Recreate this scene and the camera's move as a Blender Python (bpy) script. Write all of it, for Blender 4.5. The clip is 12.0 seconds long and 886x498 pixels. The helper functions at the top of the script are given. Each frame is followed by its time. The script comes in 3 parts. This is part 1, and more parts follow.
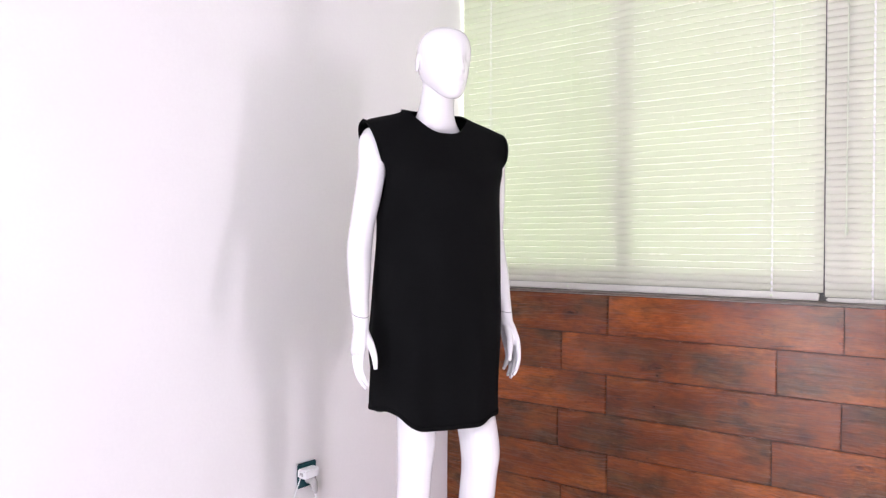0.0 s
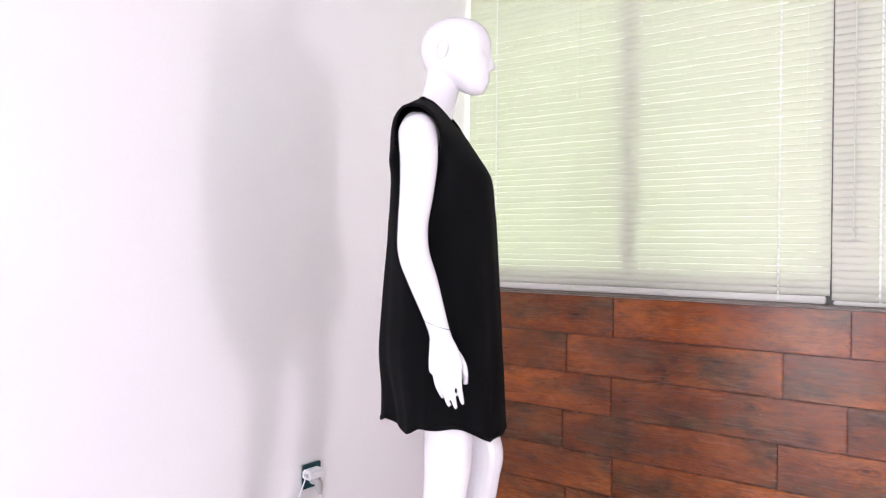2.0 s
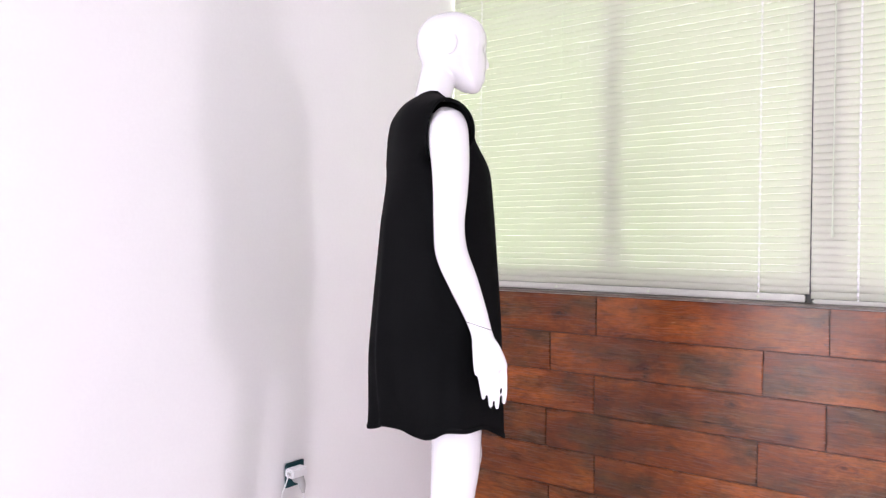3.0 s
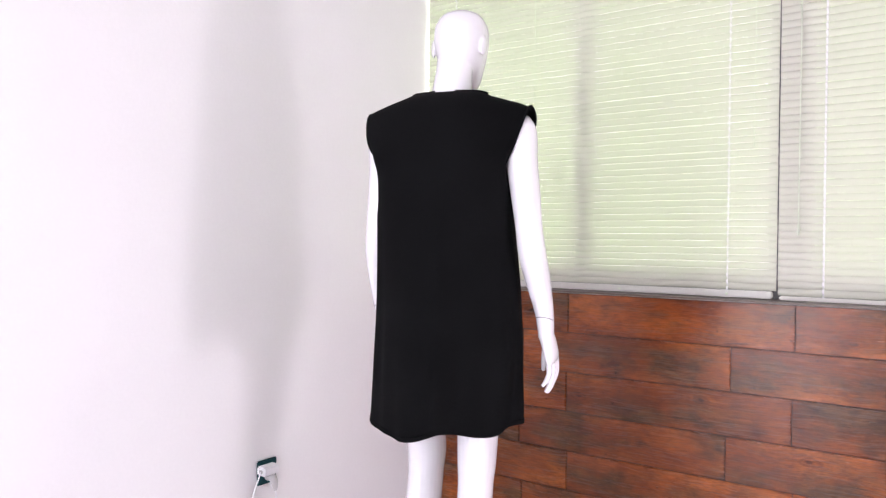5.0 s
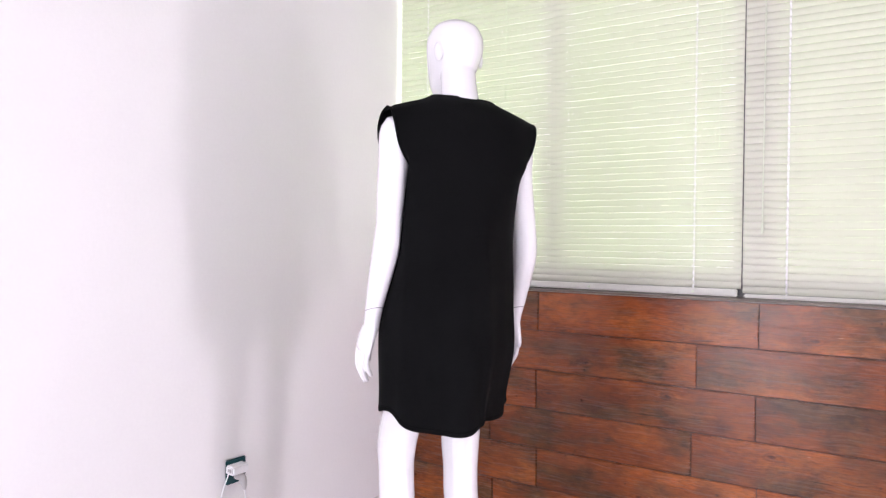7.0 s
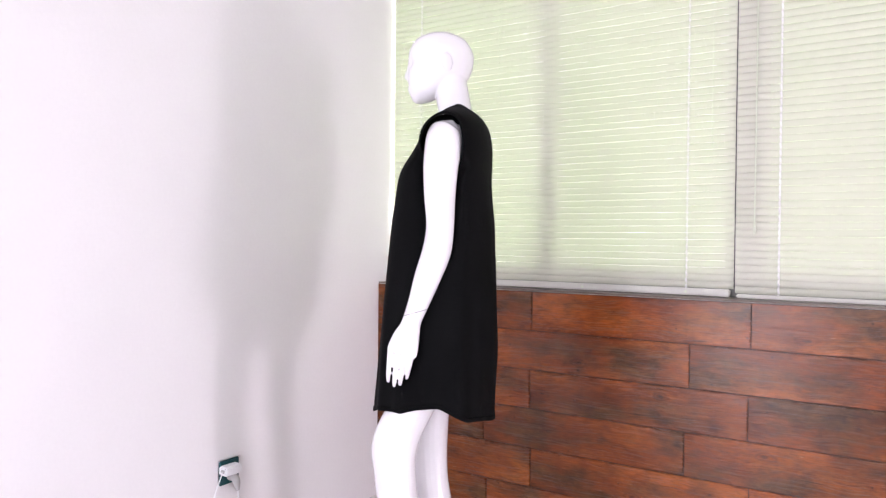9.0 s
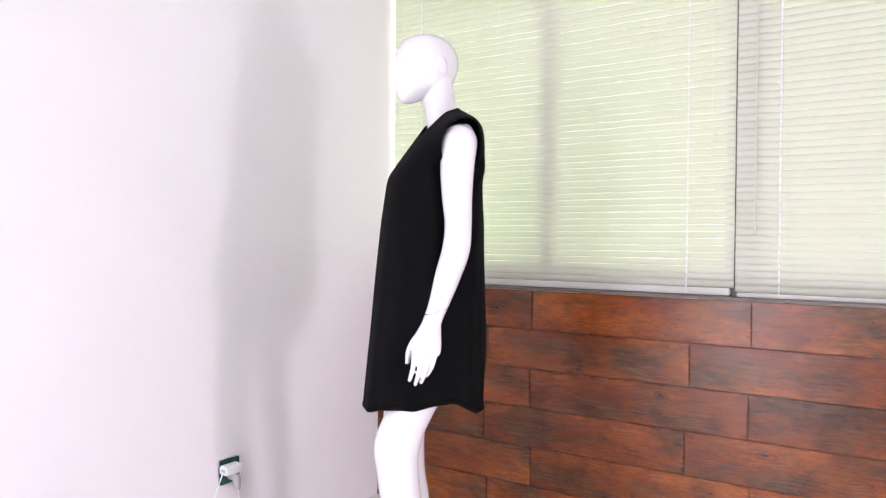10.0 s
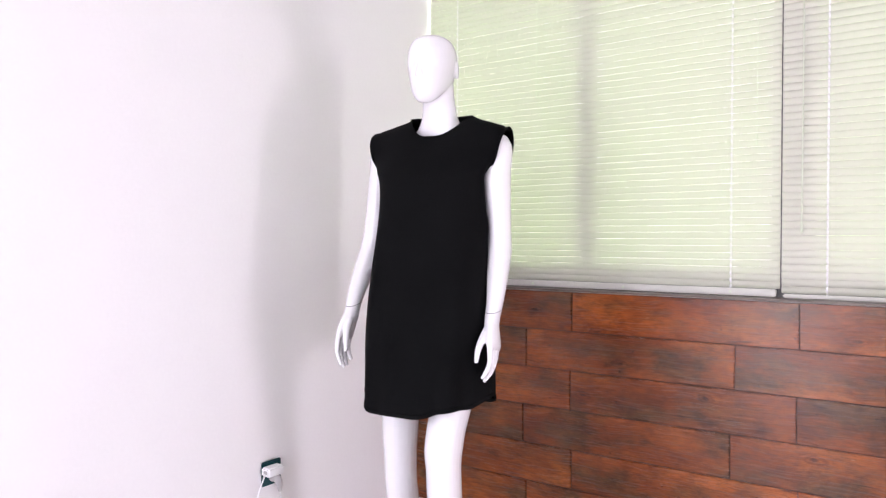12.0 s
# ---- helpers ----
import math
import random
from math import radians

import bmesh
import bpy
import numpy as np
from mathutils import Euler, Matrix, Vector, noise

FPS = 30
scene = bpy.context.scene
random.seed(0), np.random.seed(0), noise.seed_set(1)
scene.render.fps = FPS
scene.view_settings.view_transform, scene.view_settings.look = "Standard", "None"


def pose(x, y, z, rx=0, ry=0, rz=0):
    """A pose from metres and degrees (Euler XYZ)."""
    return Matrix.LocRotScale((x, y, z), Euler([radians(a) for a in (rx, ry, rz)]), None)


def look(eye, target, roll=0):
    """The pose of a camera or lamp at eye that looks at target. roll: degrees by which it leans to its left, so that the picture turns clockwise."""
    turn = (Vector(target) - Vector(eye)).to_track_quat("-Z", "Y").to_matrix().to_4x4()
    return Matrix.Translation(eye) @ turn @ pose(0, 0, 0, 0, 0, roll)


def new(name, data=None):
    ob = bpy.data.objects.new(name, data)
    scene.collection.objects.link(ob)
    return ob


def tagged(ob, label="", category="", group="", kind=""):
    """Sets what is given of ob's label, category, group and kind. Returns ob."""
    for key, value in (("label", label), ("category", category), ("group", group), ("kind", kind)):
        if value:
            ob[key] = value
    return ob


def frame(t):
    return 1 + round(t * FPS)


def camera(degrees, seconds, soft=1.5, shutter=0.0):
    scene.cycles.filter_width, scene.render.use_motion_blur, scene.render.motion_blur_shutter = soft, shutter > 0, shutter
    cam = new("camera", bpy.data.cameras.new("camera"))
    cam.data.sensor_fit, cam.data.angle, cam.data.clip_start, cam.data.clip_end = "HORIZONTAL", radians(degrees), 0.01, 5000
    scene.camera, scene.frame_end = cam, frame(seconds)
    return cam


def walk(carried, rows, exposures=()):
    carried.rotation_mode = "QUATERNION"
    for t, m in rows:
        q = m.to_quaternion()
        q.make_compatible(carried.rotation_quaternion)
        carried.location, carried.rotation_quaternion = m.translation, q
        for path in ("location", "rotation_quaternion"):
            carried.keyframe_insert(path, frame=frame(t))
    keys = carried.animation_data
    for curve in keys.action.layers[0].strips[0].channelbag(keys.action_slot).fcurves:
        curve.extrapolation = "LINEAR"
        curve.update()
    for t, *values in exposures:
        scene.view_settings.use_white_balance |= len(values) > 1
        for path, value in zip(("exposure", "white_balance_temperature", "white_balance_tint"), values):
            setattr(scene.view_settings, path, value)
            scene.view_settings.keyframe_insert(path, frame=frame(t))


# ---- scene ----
# ---- camera ----
cam = camera(62.10, 12.0, soft=1.3)
CAMERA_ROWS = [
    (0.0, pose(1.976, -2.618, 1.149, 89.48, -0.28, 37.42)),
    (0.5, pose(1.966, -2.623, 1.149, 89.65, -0.35, 37.78)),
    (1.0, pose(1.953, -2.629, 1.149, 89.59, -0.42, 38.23)),
    (1.5, pose(1.952, -2.630, 1.149, 89.69, -0.48, 38.26)),
    (2.0, pose(1.969, -2.622, 1.149, 89.59, -0.52, 37.69)),
    (2.5, pose(1.976, -2.618, 1.149, 89.63, -0.56, 37.42)),
    (3.0, pose(1.991, -2.611, 1.149, 89.49, -0.57, 36.91)),
    (5.0, pose(2.028, -2.594, 1.149, 89.32, -0.57, 35.63)),
    (5.5, pose(2.039, -2.589, 1.149, 89.29, -0.57, 35.22)),
    (6.0, pose(2.059, -2.580, 1.149, 89.20, -0.60, 34.55)),
    (6.5, pose(2.065, -2.577, 1.149, 89.13, -0.61, 34.32)),
    (7.0, pose(2.068, -2.575, 1.149, 89.22, -0.59, 34.22)),
    (9.0, pose(2.077, -2.571, 1.149, 89.26, -0.55, 33.91)),
    (9.5, pose(2.074, -2.573, 1.149, 89.22, -0.49, 34.02)),
    (10.0, pose(2.077, -2.571, 1.149, 89.20, -0.46, 33.92)),
    (10.5, pose(2.074, -2.572, 1.149, 89.16, -0.42, 34.00)),
    (11.0, pose(2.050, -2.584, 1.149, 89.21, -0.36, 34.85)),
    (11.5, pose(2.036, -2.591, 1.149, 89.20, -0.28, 35.35)),
    (12.0, pose(2.024, -2.596, 1.149, 89.31, -0.19, 35.76)),
]
walk(cam, CAMERA_ROWS)

# ---- room sizes, metres: corner of the two seen walls at the origin ----
ROOM_X, ROOM_Y, ROOM_Z = 3.3, -4.6, 2.75
TILE_TOP = 0.95
TILE_H, TILE_L = 0.153, 0.803
WIN_TOP, REVEAL = 2.42, 0.16

# ---- world and lights ----
world = bpy.data.worlds.new("world")
scene.world = world
world.use_nodes = True
wn = world.node_tree.nodes
sky = wn.new("ShaderNodeTexSky")
sky.sky_type, sky.sun_disc = "NISHITA", False
sky.sun_elevation, sky.sun_rotation = radians(55), radians(20)
wn["Background"].inputs["Strength"].default_value = 0.15
world.node_tree.links.new(sky.outputs[0], wn["Background"].inputs["Color"])

sun_data = bpy.data.lights.new("sun", "SUN")
sun_data.energy, sun_data.angle, sun_data.color = 0.6, radians(12), (1.0, 0.97, 0.92)
sun = new("sun", sun_data)
sun.matrix_world = look((1.5, 4, 6), (1.2, 0, 0.6))


def area(name, eye, target, w, h, watts, color):
    data = bpy.data.lights.new(name, "AREA")
    data.shape, data.size, data.size_y, data.energy, data.color = "RECTANGLE", w, h, watts, color
    lamp = new(name, data)
    lamp.matrix_world = look(eye, target)
    return lamp


# added low fill on the unseen east side; throws the west wall's shadow
area("low_east_fill", (3.27, -1.20, 0.30), (0, -0.9, 0.75), 0.26, 0.44, 24.5, (0.98, 0.87, 1.0))
# two rear fills, added in unseen openings for the room's front light
area("rear_tall_fill", (0.72, -4.57, 1.04), (1.2, 0, 1.0), 0.80, 1.98, 48, (0.945, 0.90, 1.015))
area("rear_wide_fill", (2.42, -4.57, 1.55), (1.2, 0, 1.2), 1.4, 1.2, 45, (0.945, 0.90, 1.015))
# daylight outside the seen window
area("window_light", (-1.05, 0.9, 0.72), (-1.05, 0, 0.72), 4.9, 3.2, 205, (0.975, 1.0, 0.83))
scene.view_settings.exposure = 0.03


# ---- materials ----
def material(name):
    m = bpy.data.materials.new(name)
    m.use_nodes = True
    nt = m.node_tree
    return m, nt, nt.nodes["Principled BSDF"]


def node(nt, kind, **values):
    n = nt.nodes.new(kind)
    for key, v in values.items():
        n.inputs[key.replace("_", " ")].default_value = v
    return n


def ramp(nt, fac, stops):
    r = nt.nodes.new("ShaderNodeValToRGB")
    e = r.color_ramp.elements
    while len(e) < len(stops):
        e.new(0.5)
    for el, (p, c) in zip(e, stops):
        el.position = p
        el.color = (*c, 1) if len(c) == 3 else c
    nt.links.new(fac, r.inputs[0])
    return r.outputs[0]


def bump(nt, bsdf, height, strength, distance):
    b = node(nt, "ShaderNodeBump", Strength=strength, Distance=distance)
    nt.links.new(height, b.inputs["Height"])
    nt.links.new(b.outputs[0], bsdf.inputs["Normal"])


def plain(name, color, rough=0.5, metal=0.0, grain=60.0, amount=0.06, relief=0.05, coat=0.0):
    """A surface with a slight two-scale variation of colour and relief."""
    m, nt, bsdf = material(name)
    co = nt.nodes.new("ShaderNodeTexCoord").outputs["Object"]
    fine = node(nt, "ShaderNodeTexNoise", Scale=grain, Detail=6.0)
    broad = node(nt, "ShaderNodeTexNoise", Scale=grain / 25, Detail=3.0)
    nt.links.new(co, fine.inputs["Vector"])
    nt.links.new(co, broad.inputs["Vector"])
    mixed = nt.nodes.new("ShaderNodeMath")
    nt.links.new(fine.outputs[0], mixed.inputs[0])
    nt.links.new(broad.outputs[0], mixed.inputs[1])
    half = nt.nodes.new("ShaderNodeMath")
    half.operation = "MULTIPLY"
    half.inputs[1].default_value = 0.5
    nt.links.new(mixed.outputs[0], half.inputs[0])
    lo = tuple(c * (1 - amount) for c in color)
    hi = tuple(min(1, c * (1 + amount)) for c in color)
    nt.links.new(ramp(nt, half.outputs[0], [(0.3, lo), (0.7, hi)]), bsdf.inputs["Base Color"])
    bsdf.inputs["Roughness"].default_value = rough
    bsdf.inputs["Metallic"].default_value = metal
    bsdf.inputs["Coat Weight"].default_value = coat
    bsdf.inputs["Coat Roughness"].default_value = 0.12
    bump(nt, bsdf, fine.outputs[0], relief, 0.002)
    return m


WALL = plain("wall_paint", (0.80, 0.785, 0.79), 0.85, grain=90, amount=0.02, relief=0.12)
CEILING = plain("ceiling_paint", (0.8, 0.8, 0.79), 0.9, amount=0.02)
FLOOR = plain("floor_tile", (0.74, 0.71, 0.71), 0.15, grain=30, amount=0.08)
FRAME = plain("window_aluminium", (0.10, 0.10, 0.095), 0.45, amount=0.03)
SILL = plain("sill_stone", (0.15, 0.12, 0.10), 0.45, grain=120, amount=0.2)
GROUT = plain("grout", (0.035, 0.018, 0.014), 0.9, grain=200, amount=0.3)
PLATE = plain("teal_plate", (0.004, 0.055, 0.065), 0.35, amount=0.05)
WHITE_PLASTIC = plain("white_plastic", (0.8, 0.8, 0.82), 0.35, amount=0.02)
GREY_PLASTIC = plain("grey_plastic", (0.42, 0.41, 0.41), 0.4, amount=0.03)
CORD = plain("cord", (0.9, 0.9, 0.89), 0.7, grain=300, amount=0.08)


def slat_material(name, color, glow):
    m, nt, bsdf = material(name)
    co = nt.nodes.new("ShaderNodeTexCoord").outputs["Object"]
    n = node(nt, "ShaderNodeTexNoise", Scale=14.0, Detail=4.0)
    nt.links.new(co, n.inputs["Vector"])
    info = nt.nodes.new("ShaderNodeObjectInfo")
    mul = nt.nodes.new("ShaderNodeMath")
    mul.operation = "MULTIPLY_ADD"
    mul.inputs[1].default_value, mul.inputs[2].default_value = 0.5, 0.0
    nt.links.new(info.outputs["Random"], mul.inputs[0])
    add = nt.nodes.new("ShaderNodeMath")
    nt.links.new(mul.outputs[0], add.inputs[0])
    nt.links.new(n.outputs[0], add.inputs[1])
    c = ramp(nt, add.outputs[0], [(0.3, tuple(v * 0.94 for v in color)), (1.0, color)])
    nt.links.new(c, bsdf.inputs["Base Color"])
    bsdf.inputs["Roughness"].default_value = 0.32
    bsdf.inputs["Specular IOR Level"].default_value = 0.5
    tr = nt.nodes.new("ShaderNodeBsdfTranslucent")
    # the green of the garden light is put into this tint
    tr.inputs["Color"].default_value = (0.69, 0.82, 0.54, 1)
    mix = nt.nodes.new("ShaderNodeMixShader")
    mix.inputs[0].default_value = glow
    out = nt.nodes["Material Output"]
    nt.links.new(bsdf.outputs[0], mix.inputs[1])
    nt.links.new(tr.outputs[0], mix.inputs[2])
    nt.links.new(mix.outputs[0], out.inputs["Surface"])
    return m


SLAT = slat_material("blind_slat", (0.69, 0.68, 0.60), 0.24)
RAIL = plain("blind_rail", (0.72, 0.71, 0.66), 0.4, amount=0.03)
WAND = slat_material("clear_grey_plastic", (0.86, 0.86, 0.83), 0.5)


def wood_tile():
    """Glazed plank tile printed like worn red-brown timber: grain along x, knots, dark smoky patches, every tile its own."""
    m, nt, bsdf = material("wood_look_tile")
    co = nt.nodes.new("ShaderNodeTexCoord").outputs["Object"]
    info = nt.nodes.new("ShaderNodeObjectInfo")
    shift = nt.nodes.new("ShaderNodeVectorMath")
    shift.operation = "MULTIPLY_ADD"
    comb = nt.nodes.new("ShaderNodeCombineXYZ")
    for i in range(3):
        nt.links.new(info.outputs["Random"], comb.inputs[i])
    nt.links.new(comb.outputs[0], shift.inputs[0])
    shift.inputs[1].default_value = (37.0, 11.0, 53.0)
    nt.links.new(co, shift.inputs[2])
    warp = node(nt, "ShaderNodeTexNoise", Scale=5.0, Detail=2.0)
    nt.links.new(shift.outputs[0], warp.inputs["Vector"])
    wadd = nt.nodes.new("ShaderNodeVectorMath")
    wadd.operation = "MULTIPLY_ADD"
    nt.links.new(warp.outputs["Color"], wadd.inputs[0])
    wadd.inputs[1].default_value = (0.07, 0.0, 0.028)
    nt.links.new(shift.outputs[0], wadd.inputs[2])

    def stretched(scale, sx, sz, detail, rough=0.6):
        mp = nt.nodes.new("ShaderNodeMapping")
        mp.inputs["Scale"].default_value = (sx, 1, sz)
        nt.links.new(wadd.outputs[0], mp.inputs["Vector"])
        n = node(nt, "ShaderNodeTexNoise", Scale=scale, Detail=detail, Roughness=rough)
        nt.links.new(mp.outputs[0], n.inputs["Vector"])
        return n.outputs[0], mp.outputs[0]

    def layer(blend, fac, a_col, b_col):
        k = nt.nodes.new("ShaderNodeMix")
        k.data_type, k.blend_type = "RGBA", blend
        if isinstance(fac, float):
            k.inputs["Factor"].default_value = fac
        else:
            nt.links.new(fac, k.inputs["Factor"])
        nt.links.new(a_col, k.inputs["A"])
        nt.links.new(b_col, k.inputs["B"])
        return k.outputs["Result"]

    broad, _ = stretched(2.3, 1.1, 2.4, 4.0, 0.55)
    patch, _ = stretched(3.4, 1.2, 2.6, 5.0, 0.55)
    lines, _ = stretched(7.0, 0.8, 22.0, 8.0, 0.75)
    fibre, _ = stretched(30.0, 0.9, 7.0, 6.0, 0.8)
    mottle, _ = stretched(13.0, 1.0, 1.9, 8.0, 0.72)
    vein, _ = stretched(5.0, 0.7, 16.0, 6.0, 0.62)
    base = ramp(nt, broad, [(0.33, (0.108, 0.027, 0.0085)), (0.45, (0.165, 0.042, 0.0115)), (0.56, (0.220, 0.060, 0.0150)), (0.68, (0.285, 0.086, 0.0210))])
    smoke = ramp(nt, patch, [(0.45, (0, 0, 0)), (0.63, (0.85, 0.85, 0.85))])
    grey = ramp(nt, mottle, [(0.34, (0.048, 0.024, 0.0105)), (0.66, (0.110, 0.056, 0.025))])
    col = layer("MIX", smoke, base, grey)
    col = layer("MULTIPLY", 0.42, col, ramp(nt, lines, [(0.34, (0.40, 0.36, 0.34)), (0.48, (0.95, 0.93, 0.91)), (0.66, (1.25, 1.22, 1.18))]))
    col = layer("MULTIPLY", 0.62, col, ramp(nt, fibre, [(0.40, (0.45, 0.41, 0.38)), (0.50, (1.0, 1.0, 1.0)), (0.64, (1.35, 1.33, 1.28))]))
    col = layer("MULTIPLY", 0.75, col, ramp(nt, mottle, [(0.33, (0.55, 0.50, 0.48)), (0.50, (1.0, 1.0, 1.0)), (0.66, (1.22, 1.2, 1.16))]))
    col = layer("MULTIPLY", 0.32, col, ramp(nt, vein, [(0.40, (1.05, 1.05, 1.05)), (0.43, (0.42, 0.38, 0.36)), (0.455, (1, 1, 1)), (0.535, (1.08, 1.08, 1.06)), (0.555, (0.5, 0.46, 0.44)), (0.58, (1.05, 1.05, 1.05))]))
    # knots with a dark heart and rings
    face = nt.nodes.new("ShaderNodeSeparateXYZ")
    nt.links.new(wadd.outputs[0], face.inputs[0])
    flat = nt.nodes.new("ShaderNodeCombineXYZ")
    nt.links.new(face.outputs["X"], flat.inputs["X"])
    nt.links.new(face.outputs["Z"], flat.inputs["Y"])
    mp = nt.nodes.new("ShaderNodeMapping")
    mp.inputs["Scale"].default_value = (2.3, 5.0, 1)
    nt.links.new(flat.outputs[0], mp.inputs["Vector"])
    vor = node(nt, "ShaderNodeTexVoronoi", Scale=1.0)
    vor.voronoi_dimensions = "2D"
    nt.links.new(mp.outputs[0], vor.inputs["Vector"])
    rag = nt.nodes.new("ShaderNodeMath")
    rag.operation = "MULTIPLY_ADD"
    rag.inputs[1].default_value = 0.16
    nt.links.new(mottle, rag.inputs[0])
    nt.links.new(vor.outputs["Distance"], rag.inputs[2])
    ragged = nt.nodes.new("ShaderNodeMath")
    ragged.operation = "SUBTRACT"
    ragged.inputs[1].default_value = 0.075
    nt.links.new(rag.outputs[0], ragged.inputs[0])
    knot = ramp(nt, ragged.outputs[0], [(0.02, (0.22, 0.18, 0.16)), (0.05, (0.9, 0.85, 0.8)), (0.075, (0.55, 0.5, 0.47)), (0.10, (0.98, 0.95, 0.92)), (0.13, (0.78, 0.75, 0.72)), (0.2, (1, 1, 1))])
    col = layer("MULTIPLY", 0.9, col, knot)
    # worm holes
    holes = node(nt, "ShaderNodeTexVoronoi", Scale=4.2)
    holes.voronoi_dimensions = "2D"
    nt.links.new(flat.outputs[0], holes.inputs["Vector"])
    col = layer("MULTIPLY", 0.8, col, ramp(nt, holes.outputs["Distance"], [(0.010, (0.25, 0.22, 0.2)), (0.022, (1, 1, 1))]))
    # dark checks along the grain, and a few pale chips
    cr, _ = stretched(5.0, 0.9, 22.0, 3.0, 0.5)
    crack = ramp(nt, cr, [(0.27, (0.2, 0.17, 0.15)), (0.315, (1, 1, 1))])
    col = layer("MULTIPLY", 0.85, col, crack)
    chip, _ = stretched(11.0, 1.0, 9.0, 2.0)
    pale = nt.nodes.new("ShaderNodeRGB")
    pale.outputs[0].default_value = (0.5, 0.36, 0.27, 1)
    col = layer("MIX", ramp(nt, chip, [(0.765, (0, 0, 0)), (0.80, (0.6, 0.6, 0.6))]), col, pale.outputs[0])
    tone = ramp(nt, info.outputs["Random"], [(0.0, (0.80, 0.78, 0.78)), (0.5, (1, 1, 1)), (1.0, (1.18, 1.08, 1.0))])
    col = layer("MULTIPLY", 1.0, col, tone)
    nt.links.new(col, bsdf.inputs["Base Color"])
    rr = ramp(nt, lines, [(0.3, (0.32, 0.32, 0.32)), (0.7, (0.20, 0.20, 0.20))])
    nt.links.new(rr, bsdf.inputs["Roughness"])
    bsdf.inputs["Specular IOR Level"].default_value = 0.40
    relief, _ = stretched(7.0, 0.7, 15.0, 3.0, 0.5)
    bump(nt, bsdf, relief, 0.30, 0.002)
    return m


TILE = wood_tile()


def dress_cloth():
    m, nt, bsdf = material("black_crepe")
    co = nt.nodes.new("ShaderNodeTexCoord").outputs["Object"]
    n = node(nt, "ShaderNodeTexNoise", Scale=900.0, Detail=2.0)
    nt.links.new(co, n.inputs["Vector"])
    b = node(nt, "ShaderNodeTexNoise", Scale=6.0, Detail=3.0)
    nt.links.new(co, b.inputs["Vector"])
    nt.links.new(ramp(nt, b.outputs[0], [(0.3, (0.0018, 0.0019, 0.0022)), (0.7, (0.0034, 0.0036, 0.0040))]), bsdf.inputs["Base Color"])
    bsdf.inputs["Roughness"].default_value = 0.85
    bsdf.inputs["Specular IOR Level"].default_value = 0.07
    bsdf.inputs["Sheen Weight"].default_value = 0.006
    bsdf.inputs["Sheen Roughness"].default_value = 0.4
    bump(nt, bsdf, n.outputs[0], 0.4, 0.0006)
    return m


CLOTH = dress_cloth()


def shell_gloss():
    """White lacquered fibreglass, with the thin dark joint round each wrist."""
    m, nt, bsdf = material("white_lacquer")
    co = nt.nodes.new("ShaderNodeTexCoord").outputs["Object"]
    n = node(nt, "ShaderNodeTexNoise", Scale=4.0, Detail=3.0)
    nt.links.new(co, n.inputs["Vector"])
    c = ramp(nt, n.outputs[0], [(0.3, (0.71, 0.70, 0.72)), (0.7, (0.75, 0.74, 0.76))])
    dot = nt.nodes.new("ShaderNodeVectorMath")
    dot.operation = "DOT_PRODUCT"
    dot.inputs[1].default_value = WRIST_N
    nt.links.new(co, dot.inputs[0])
    sub = nt.nodes.new("ShaderNodeMath")
    sub.operation = "SUBTRACT"
    sub.inputs[1].default_value = WRIST_C
    nt.links.new(dot.outputs["Value"], sub.inputs[0])
    ab = nt.nodes.new("ShaderNodeMath")
    ab.operation = "ABSOLUTE"
    nt.links.new(sub.outputs[0], ab.inputs[0])
    line = nt.nodes.new("ShaderNodeMath")
    line.operation = "LESS_THAN"
    line.inputs[1].default_value = 0.0008
    nt.links.new(ab.outputs[0], line.inputs[0])
    sep = nt.nodes.new("ShaderNodeSeparateXYZ")
    nt.links.new(co, sep.inputs[0])
    ax = nt.nodes.new("ShaderNodeMath")
    ax.operation = "ABSOLUTE"
    nt.links.new(sep.outputs["X"], ax.inputs[0])
    arm = nt.nodes.new("ShaderNodeMath")
    arm.operation = "GREATER_THAN"
    arm.inputs[1].default_value = 0.185
    nt.links.new(ax.outputs[0], arm.inputs[0])
    both = nt.nodes.new("ShaderNodeMath")
    both.operation = "MULTIPLY"
    nt.links.new(line.outputs[0], both.inputs[0])
    nt.links.new(arm.outputs[0], both.inputs[1])
    mix = nt.nodes.new("ShaderNodeMix")
    mix.data_type = "RGBA"
    nt.links.new(both.outputs[0], mix.inputs["Factor"])
    nt.links.new(c, mix.inputs["A"])
    mix.inputs["B"].default_value = (0.12, 0.12, 0.13, 1)
    nt.links.new(mix.outputs["Result"], bsdf.inputs["Base Color"])
    bsdf.inputs["Roughness"].default_value = 0.22
    bsdf.inputs["Coat Weight"].default_value = 0.4
    bsdf.inputs["Coat Roughness"].default_value = 0.06
    return m


WRIST_N, WRIST_C = (0.0, -0.30, 0.954), 0.930
SHELL = shell_gloss()


def garden():
    """Bright overcast garden far outside: leafy green below, pale sky above."""
    m, nt, bsdf = material("garden_backdrop")
    co = nt.nodes.new("ShaderNodeTexCoord").outputs["Object"]
    n = node(nt, "ShaderNodeTexNoise", Scale=0.9, Detail=6.0)
    nt.links.new(co, n.inputs["Vector"])
    c = ramp(nt, n.outputs[0], [(0.35, (0.50, 0.60, 0.34)), (0.55, (0.80, 0.90, 0.62)), (0.75, (1.0, 1.0, 0.9))])
    em = node(nt, "ShaderNodeEmission", Strength=2.6)
    nt.links.new(c, em.inputs["Color"])
    nt.links.new(em.outputs[0], nt.nodes["Material Output"].inputs["Surface"])
    return m


GARDEN = garden()


